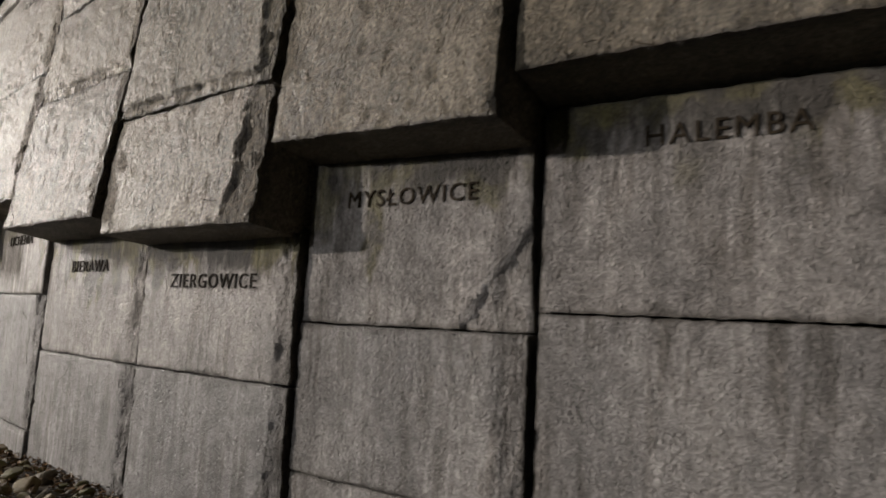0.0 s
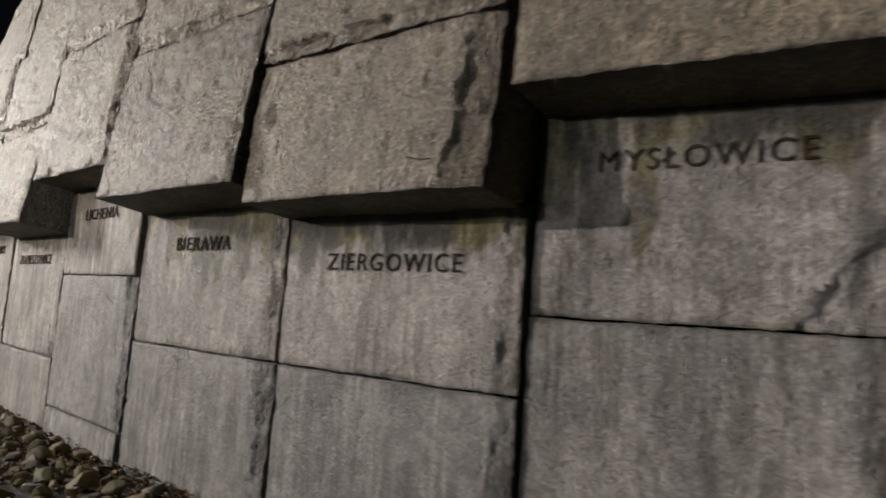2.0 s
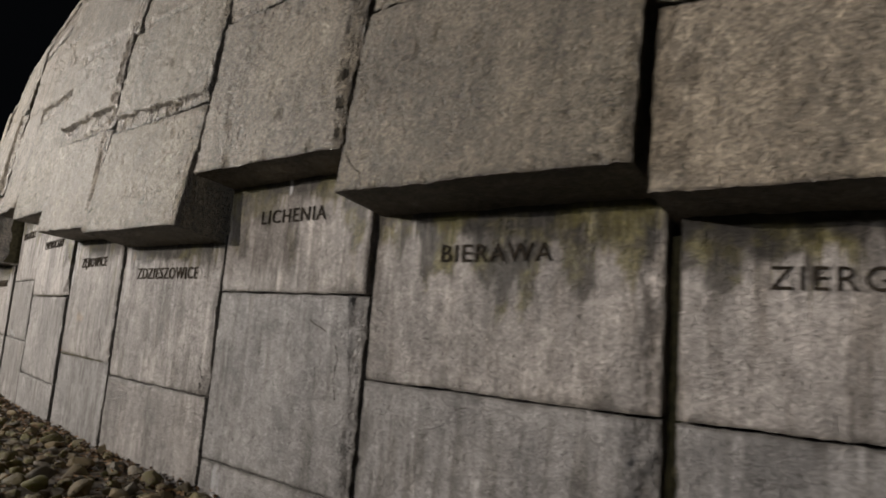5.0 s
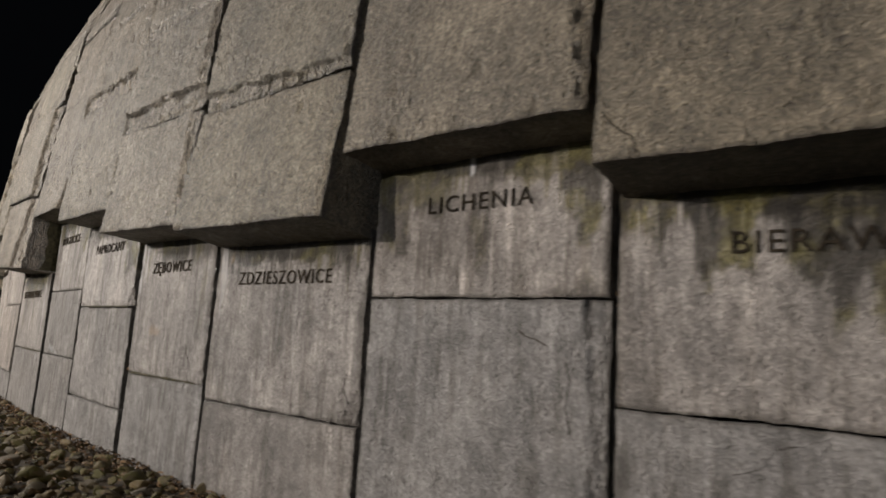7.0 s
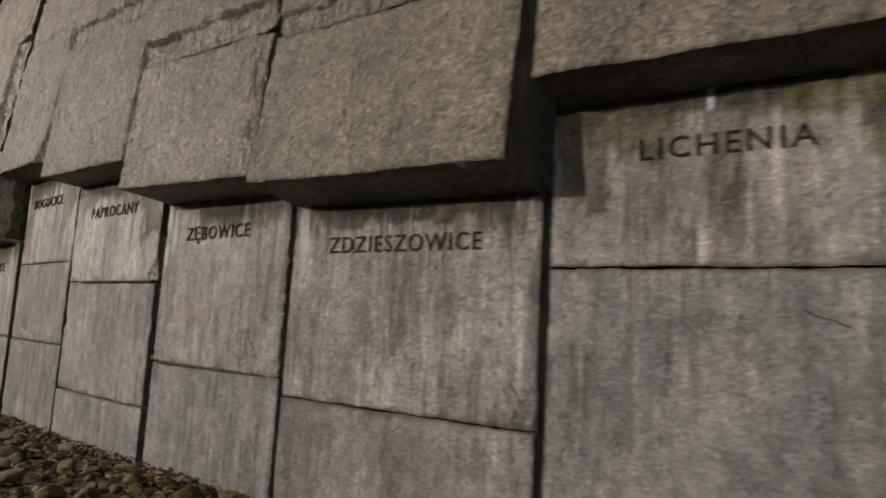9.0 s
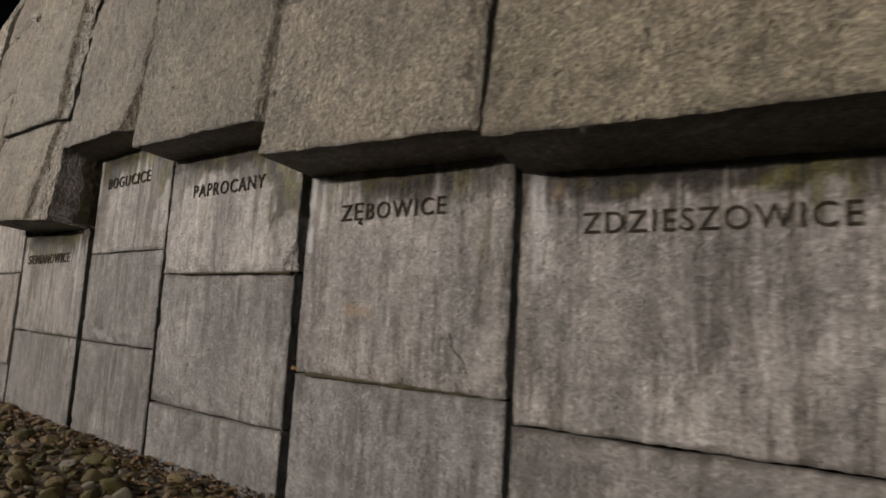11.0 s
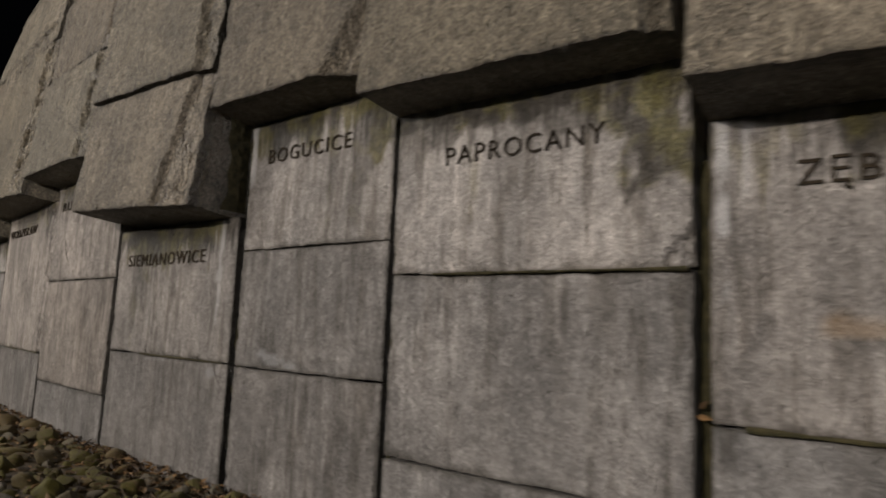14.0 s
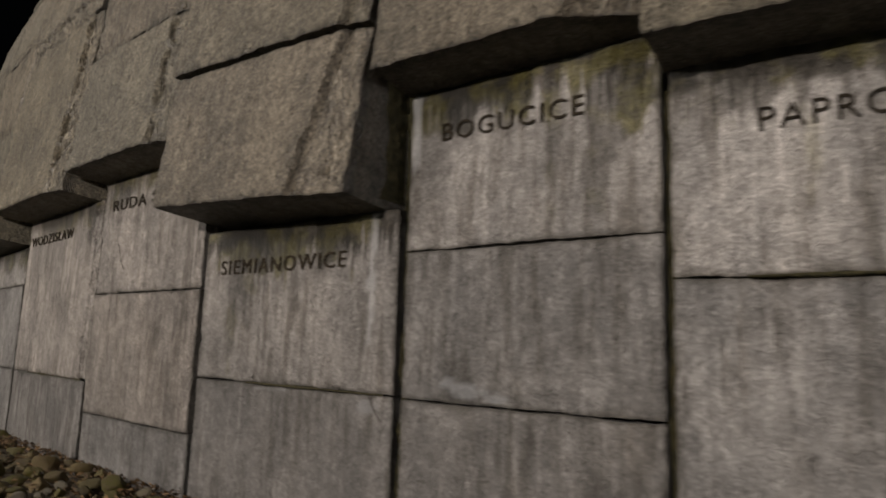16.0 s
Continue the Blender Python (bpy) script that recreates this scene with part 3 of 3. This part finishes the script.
def runs(me, w, drips, name):
    """A tongue for each run, ragged at its edge, as a value on the block's points."""
    values = []
    for v in me.vertices:
        x, d, top = v.co.x + w / 2, -v.co.z, 0.0
        q = noise.fractal((v.co.x * 9, w * 31, v.co.z * 4), 0.8, 2.0, 4)
        for place, half, length, strength in drips:
            k = max(0.0, d - 0.08) / (1.25 * length)
            r = abs(x - place * w) / half + 0.55 * q
            e = 1.0 - math.hypot(max(0.0, r), max(0.0, k + 0.35 * q))
            top = max(top, min(0.95, 1.3 * strength) * min(1.0, max(0.0, e * 7.0)))
        values.append(top)
    me.attributes.new(name, "FLOAT", "POINT").data.foreach_set("value", values)


def drum_core():
    """The dark masonry behind the blocks, and the mound's top."""
    levels = [(-0.2, -0.3), (1.45, -0.3), (2.3, -0.22), (3.2, -0.22), (4.0, -0.3), (4.8, -0.50), (5.6, -0.85), (6.58, -1.3), (6.62, -6.0), (6.6, -20.0)]
    v, f = [], []
    n = 90
    for i in range(n + 1):
        for z, off in levels:
            v.append(at(-13.2 + 27.4 * i / n, off, z).translation[:])
    k = len(levels)
    for i in range(n):
        for j in range(k - 1):
            a = i * k + j
            f.append((a + k, a, a + 1, a + k + 1))
    return mesh_of("wall_drum", v, f, MORTAR)


wall = new("wall_drum", drum_core())
tagged(wall, "round battered monument wall of rough grey granite blocks with carved place names", "stone wall", kind="structure")

ref = bpy.data.curves.new("ref", "FONT")
ref.body = "H"
probe = new("probe", ref)
bpy.context.view_layer.update()
CAP = probe.dimensions.y
bpy.data.objects.remove(probe)


def carved(words, width, cap, deep):
    """Capitals in the built-in font as a mesh in the wall's frame, fitted to a width and a height of capitals."""
    cu = bpy.data.curves.new("inscription", "FONT")
    cu.body, cu.space_character, cu.extrude, cu.resolution_u = words, 1.18, 0.02, 4
    ob = new("inscription", cu)
    bpy.context.view_layer.update()
    me = bpy.data.meshes.new_from_object(ob.evaluated_get(bpy.context.evaluated_depsgraph_get()))
    bpy.data.objects.remove(ob)
    co = np.empty(len(me.vertices) * 3)
    me.vertices.foreach_get("co", co)
    co = co.reshape(-1, 3)
    x0, x1 = co[:, 0].min(), co[:, 0].max()
    out = np.stack([(co[:, 0] - x0) / (x1 - x0) * width, np.where(co[:, 2] > 0, -deep, 0.012), co[:, 1] * cap / CAP], 1)
    me.vertices.foreach_set("co", out.ravel())
    me.materials.clear()
    me.materials.append(LETTER)
    me.update()
    return me


rng = random.Random(5)
seed = 0
BLOCKS = {}
for name, s0, s1, ends, lows, upper_ends, upper_proud, ups, words in COLUMNS:
    sc, w = (s0 + s1) / 2, s0 - s1
    proud = (ends[0] + ends[1]) / 2
    turn = -math.degrees(math.asin((ends[1] - ends[0]) / w))
    near = -10.5 < sc < 7
    bounds = [*lows, -0.15]
    for k in range(len(lows)):
        seed += 1
        zt, zb = bounds[k] - (0.0045 if k else -0.03), bounds[k + 1] + 0.0045
        lettered = k == 0
        wear = WEAR.get((name, f"L{k}"), (0.016, 0.05, 0.016, 0.028))
        jut = proud + rng.uniform(-0.006, 0.006)
        v, f, chips, dirt = block_mesh(w, zt - zb, 0.0, 0.0, 0.40, seed, 0.02 if near else 0.05, 0.0024, wear, CUTS.get((name, f"L{k}"), ()))
        me = mesh_of("stone_block", v, f, DRESSED, 38)
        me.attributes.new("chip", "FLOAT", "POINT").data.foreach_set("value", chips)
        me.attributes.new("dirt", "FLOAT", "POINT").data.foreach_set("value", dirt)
        if lettered and near:
            runs(me, w, STAINS_AND_SHADE.get(name, [(rng.random(), 0.2, 0.1, 0.6) for _ in range(3)]), "stain_shade")
            runs(me, w, LIMES.get(name, ()), "lime")
            spots(me, w, RUSTS.get(name, ()), "rust")
        elif (name, k) in LIME_SPOTS:
            spots(me, w, LIME_SPOTS[name, k], "lime", 0.32)
        ob = new("stone_block", me)
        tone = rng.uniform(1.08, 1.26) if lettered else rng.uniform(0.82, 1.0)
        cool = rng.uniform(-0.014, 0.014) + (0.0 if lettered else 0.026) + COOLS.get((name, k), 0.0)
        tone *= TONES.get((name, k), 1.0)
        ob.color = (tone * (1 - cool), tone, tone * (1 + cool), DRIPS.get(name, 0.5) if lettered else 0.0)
        ob.matrix_world = at(sc, jut, zt) @ pose(0, 0, 0, 0, 0, turn)
        BLOCKS[name, f"L{k}"] = ob
        ob.parent = wall
        if lettered and words:
            tagged(ob, "grey dressed granite block with a carved place name")
            text, a, b, z = words
            ins = new("inscription", carved(text, a - b, 0.076, 0.007))
            ins.parent = ob
            ins.matrix_parent_inverse = Matrix.Identity(4)
            ins.location = (sc - a, 0, z - zt)
            tagged(ins, "dark carved capital letters")
    sc, w = sum(upper_ends) / 2, upper_ends[0] - upper_ends[1]
    heights = list(ups)
    while heights[-1] < TOP - 0.5:
        heights.append(heights[-1] + rng.uniform(0.7, 0.95))
    heights[-1] = TOP
    for k in range(len(heights) - 1):
        seed += 1
        zb, zt = heights[k] + (0.009 if k else 0), heights[k + 1] - 0.009
        wear = WEAR.get((name, f"U{k}"), (0.016, 0.12, 0.04, 0.10) if k else (0.014, 0.06, 0.02, 0.016))
        foot, head = upper_proud if k == 0 else (upper_proud[1], upper_proud[1])
        jut = (rng.uniform(-0.012, 0.03) if k else rng.uniform(-0.004, 0.004)) + JUTS.get((name, k), 0.0)
        step = (0.016 if k < 2 else 0.024) if near else 0.05
        v, f, chips, dirt = block_mesh(w, zt - zb, -batter(zb) - foot, -batter(zt) - head, 0.55 - 0.3 * (k == 0) - min(0, batter(zt)), seed, step, 0.012, wear, CUTS.get((name, f"U{k}"), ()), SLOPES.get((name, f"U{k}"), 0.0), TAPERS.get((name, f"U{k}"), 0.0))
        me = mesh_of("stone_block", v, f, HEWN, 38)
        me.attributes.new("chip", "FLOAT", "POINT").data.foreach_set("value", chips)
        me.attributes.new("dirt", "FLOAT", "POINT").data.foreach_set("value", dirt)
        ob = new("stone_block", me)
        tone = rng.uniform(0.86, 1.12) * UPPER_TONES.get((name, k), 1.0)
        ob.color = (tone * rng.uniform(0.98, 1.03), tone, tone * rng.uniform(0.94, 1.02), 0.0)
        ob.matrix_world = at(sc, jut, zt)
        ob.parent = wall
        BLOCKS[name, f"U{k}"] = ob

# ---- hairline cracks: column, course, then points across (metres from the block's left end) and down from its top ----
CRACKS = [
    ("zebowice", "L0", ((0.93, 0.73), (0.96, 0.80), (1.0, 0.83), (1.03, 0.89))),
    ("bierawa", "L1", ((0.40, 0.17), (0.46, 0.155), (0.50, 0.12), (0.54, 0.07), (0.60, 0.05))),
    ("lichenia", "L1", ((1.08, 0.24), (1.10, 0.32), (1.085, 0.40), (1.11, 0.52))),
    ("lichenia", "L1", ((0.86, 0.13), (0.93, 0.16), (1.0, 0.19))),
    ("siemianowice", "L1", ((1.33, 0.01), (1.36, 0.06), (1.40, 0.11))),
    ("zdzieszowice", "L0", ((1.30, 0.72), (1.27, 0.80), (1.31, 0.87), (1.29, 0.94))),
    ("ziergowice", "U0", ((0.98, 0.54), (1.03, 0.555), (1.10, 0.56))),
    ("bierawa", "U0", ((0.02, 0.72), (0.08, 0.79), (0.14, 0.84), (0.17, 0.90))),
    ("ruda", "L0", ((0.30, 0.50), (0.36, 0.62), (0.42, 0.69))),
    ("halemba", "U0", ((0.20, 0.93), (0.27, 0.88), (0.40, 0.90), (0.52, 0.94))),
]


def crack(me, points, seed):
    """A thin dark seam that follows the face of its block, widest in the middle."""
    face = [v.co for v in me.vertices]
    w = max(v.x for v in face) - min(v.x for v in face)
    v, f, n = [], [], 14
    for a, b in zip(points, points[1:]):
        for i in range(n):
            k = i / n
            x, z = a[0] + (b[0] - a[0]) * k - w / 2, -(a[1] + (b[1] - a[1]) * k)
            x += 0.007 * noise.noise((z * 30, seed, 1.0))
            z += 0.007 * noise.noise((x * 30, seed, 4.0))
            near = sorted((p for p in face if abs(p.x - x) < 0.03 and abs(p.z - z) < 0.03), key=lambda p: p.y)
            if near:
                half = 0.0012 + 0.0022 * abs(noise.noise((x * 40, z * 40, seed)))
                y = near[len(near) // 2 if near[0].y > near[-1].y - 0.05 else len(near) // 4].y - 0.0015
                v += [(x - half, y, z - half), (x + half, y, z + half), (x + half, y + 0.006, z + half), (x - half, y + 0.006, z - half)]
    for i in range(len(v) // 4 - 1):
        a = i * 4
        f += [(a, a + 1, a + 5, a + 4), (a + 1, a + 2, a + 6, a + 5), (a + 3, a, a + 4, a + 7)]
    return mesh_of("crack", v, f, LETTER)


for i, (name, course, points) in enumerate(CRACKS):
    block = BLOCKS[name, course]
    ob = new("crack", crack(block.data, points, i * 3.1))
    ob.parent = block
    tagged(ob, "dark hairline crack")

# ---- pale mortar seams under the ledge ----
def seam(s0, s1, proud, z):
    v, f = [], []
    n = round((s0 - s1) / 0.015)
    for i in range(n + 1):
        s = s0 + (s1 - s0) * i / n
        th = max(0.0008, 0.003 + 0.006 * noise.noise((s * 5, z, 2.0)) + 0.004 * noise.noise((s * 31, z, 5.0)))
        for off, h in ((-0.02, 0.0), (0.004, 0.0), (0.004 - 0.3 * th, -th), (-0.02, -1.5 * th)):
            v.append(at(s, proud + off, z + h).translation[:])
    for i in range(n):
        for j in range(3):
            a = i * 4 + j
            f.append((a, a + 1, a + 5, a + 4))
    return mesh_of("mortar_seam", v, f, LIMY)


for name, s0, s1, ends, lows, upper_ends, upper_proud, ups, words in COLUMNS:
    if name in ("ziergowice", "bierawa", "lichenia", "zebowice", "paprocany", "zdzieszowice", "siemianowice"):
        ob = new("mortar_seam", seam(s0 - 0.02, s1 + 0.02, max(ends), ups[0] + 0.002))
        ob.parent = wall

# ---- moss and dirt in the joints ----
mv, mf = [], []
for s, half, top, deep in ((-8.89, 0.018, 1.8, -0.18), (-7.675, 0.014, 1.45, -0.11), (-6.341, 0.03, 1.45, -0.05), (-4.904, 0.014, 1.5, -0.05), (-3.622, 0.022, 1.45, -0.05), (-2.213, 0.014, 1.45, -0.045), (-0.976, 0.024, 1.5, -0.05), (0.348, 0.016, 1.8, -0.06), (1.49, 0.03, 2.03, -0.06), (2.962, 0.012, 1.4, -0.05), (4.365, 0.016, 1.8, -0.05)):
    k, n = len(mv), 60
    for i in range(n + 1):
        z = -0.05 + (top + 0.05) * i / n
        for j in (-1, 0, 1):
            off = deep + 0.022 * noise.noise((s * 3, z * 9, j * 0.6)) + 0.012 * noise.noise((s, z * 31, j)) + (0.008 if j == 0 else 0)
            mv.append(at(s - j * half, off, z).translation[:])
    for i in range(n):
        for j in range(2):
            a = k + i * 3 + j
            mf.append((a, a + 1, a + 4, a + 3))
k, nu, nv = len(mv), 10, 40
for i in range(nv + 1):
    z = 1.50 + 0.56 * i / nv
    for j in range(nu + 1):
        off = -0.04 + (0.13 + 0.05 * noise.noise((z * 7, 3.0, 1.0))) * j / nu
        thick = 0.007 * (1 - (j / nu) ** 3) + 0.006 * noise.noise((z * 40, off * 40, 2.0))
        mv.append(at(1.516 - thick, off, z).translation[:])
for i in range(nv):
    for j in range(nu):
        a = k + i * (nu + 1) + j
        mf.append((a, a + 1, a + nu + 2, a + nu + 1))
# moss along some of the level joints
for s0, s1, z, face in ((0.1, -0.94, 1.13, 0.006), (2.5, 1.55, 0.67, 0.002), (5.6, 4.45, 0.57, 0.022), (-1.1, -2.1, 0.642, 0.03)):
    k, n = len(mv), 90
    for i in range(n + 1):
        s = s0 + (s1 - s0) * i / n
        tall = 0.004 + 0.011 * max(0.0, noise.noise((s * 6, z, 1.0)) + 0.25) + 0.004 * noise.noise((s * 45, z, 3.0))
        bulge = face + 0.05 * (s0 - s) / (s0 - s1) * (z == 1.13) * 0.7 - 0.012
        for off, h in ((bulge - 0.02, tall), (bulge + 0.016, 0.4 * tall), (bulge + 0.014, -0.5 * tall), (bulge - 0.02, -tall)):
            mv.append(at(s, off, z + h).translation[:])
    for i in range(n):
        for j in range(3):
            a = k + i * 4 + j
            mf.append((a, a + 4, a + 5, a + 1))
moss = new("moss", mesh_of("moss", mv, mf, MOSS, 180))
tagged(moss, "olive moss and dirt in the joints between the blocks", "moss", kind="stuff")

# ---- cobbles ----
def cobble_form(i):
    """A river stone: a ball flattened by a dozen worn facets."""
    bm = bmesh.new()
    bmesh.ops.create_icosphere(bm, subdivisions=3, radius=0.5)
    r = random.Random(i + 40)
    cuts = [(Vector((r.gauss(0, 1), r.gauss(0, 1), r.gauss(0, 1))).normalized(), r.uniform(0.24, 0.42)) for _ in range(13)]
    o = Vector((i * 5.3, i * 2.1, 0))
    for v in bm.verts:
        for n, d in cuts:
            over = v.co.dot(n) - d
            if over > 0:
                v.co -= n * over * 0.92
        v.co += v.co.normalized() * 0.02 * noise.noise(v.co * 7 + o)
        v.co.y *= 0.78
        v.co.z *= 0.56
    vs, fs = [v.co.copy() for v in bm.verts], [[v.index for v in f.verts] for f in bm.faces]
    bm.free()
    return vs, fs


FORMS = [cobble_form(i) for i in range(9)]
FORM_MESHES = [mesh_of("cobble", [v[:] for v in vs], fs, COBBLE, 50) for vs, fs in FORMS]
stones = []
cell = {}
tries = 0
while tries < 52000:
    tries += 1
    s, o, size = rng.uniform(-12.6, 13.5), rng.uniform(0.035, BED - 0.06), rng.choice((0.09, 0.10, 0.12, 0.14, 0.16, 0.18, 0.20, 0.22))
    key = (math.floor(s / 0.3), math.floor(o / 0.3))
    r = size * 0.40
    if all((s - a) ** 2 + (o - b) ** 2 > (r + c) ** 2 for i in (-1, 0, 1) for j in (-1, 0, 1) for a, b, c in cell.get((key[0] + i, key[1] + j), ())):
        cell.setdefault(key, []).append((s, o, r))
        stones.append((s, o, size))
rest_v, rest_f, made = [], [], 0
for s, o, size in stones:
    i = rng.randrange(9)
    m = at(s, o, rng.uniform(-0.035, 0.005) + size * 0.12) @ pose(0, 0, 0, rng.uniform(-22, 22), rng.uniform(-22, 22), rng.uniform(0, 360)) @ Matrix.Diagonal((size, size, size * rng.uniform(0.8, 1.25), 1))
    if made < 300 and -4.5 < s < 5.5 and o < 0.62:
        made += 1
        ob = new("cobble", FORM_MESHES[i])
        ob.matrix_world = m
        ob.parent = bed
    else:
        k = len(rest_v)
        rest_v += [(m @ v)[:] for v in FORMS[i][0]]
        rest_f += [tuple(k + a for a in f) for f in FORMS[i][1]]
rest = new("cobbles", mesh_of("cobbles", rest_v, rest_f, COBBLE, 50))
tagged(rest, "mossy brown and grey river cobbles beside the wall", "cobbles", kind="stuff")

# ---- dead leaves between the cobbles, thickest at the wall's foot ----
lv, lf = [], []
for i in range(13500):
    s, o = rng.uniform(-12.6, 13), abs(rng.gauss(0, 0.10)) + 0.012 if i < 7000 else rng.uniform(0.03, BED)
    size = rng.uniform(0.010, 0.032)
    m = at(s, min(o, BED), rng.uniform(0.008, 0.035) + (0.03 if o < 0.08 else 0) * rng.random()) @ pose(0, 0, 0, rng.uniform(-32, 32), rng.uniform(-32, 32), rng.uniform(0, 360))
    k = len(lv)
    bend = rng.uniform(-0.3, 0.5)
    for x, y, z in ((-1, 0, 0), (-0.2, 0.45, bend), (1, 0.1, 0.1), (-0.1, -0.42, bend), (0.1, 0, 0)):
        lv.append((m @ Vector((x * size, y * size, z * size)))[:])
    lf += [(k, k + 4, k + 1), (k + 1, k + 4, k + 2), (k + 2, k + 4, k + 3), (k + 3, k + 4, k)]
# two leaves caught in upright joints
for s, z in ((-4.905, 1.17), (-4.902, 1.21), (-0.976, 0.70), (-0.974, 0.66)):
    m = at(s, -0.012, z) @ pose(0, 0, 0, 70, rng.uniform(-40, 40), rng.uniform(-60, 60))
    k = len(lv)
    for x, y, h in ((-1, 0, 0), (-0.2, 0.45, 0.3), (1, 0.1, 0.1), (-0.1, -0.42, 0.3), (0.1, 0, 0)):
        lv.append((m @ Vector((x * 0.026, y * 0.026, h * 0.026)))[:])
    lf += [(k, k + 4, k + 1), (k + 1, k + 4, k + 2), (k + 2, k + 4, k + 3), (k + 3, k + 4, k)]
leaves = new("dead_leaves", mesh_of("dead_leaves", lv, lf, LEAF))
tagged(leaves, "brown dead leaves and twigs among the cobbles", "leaves", kind="stuff")
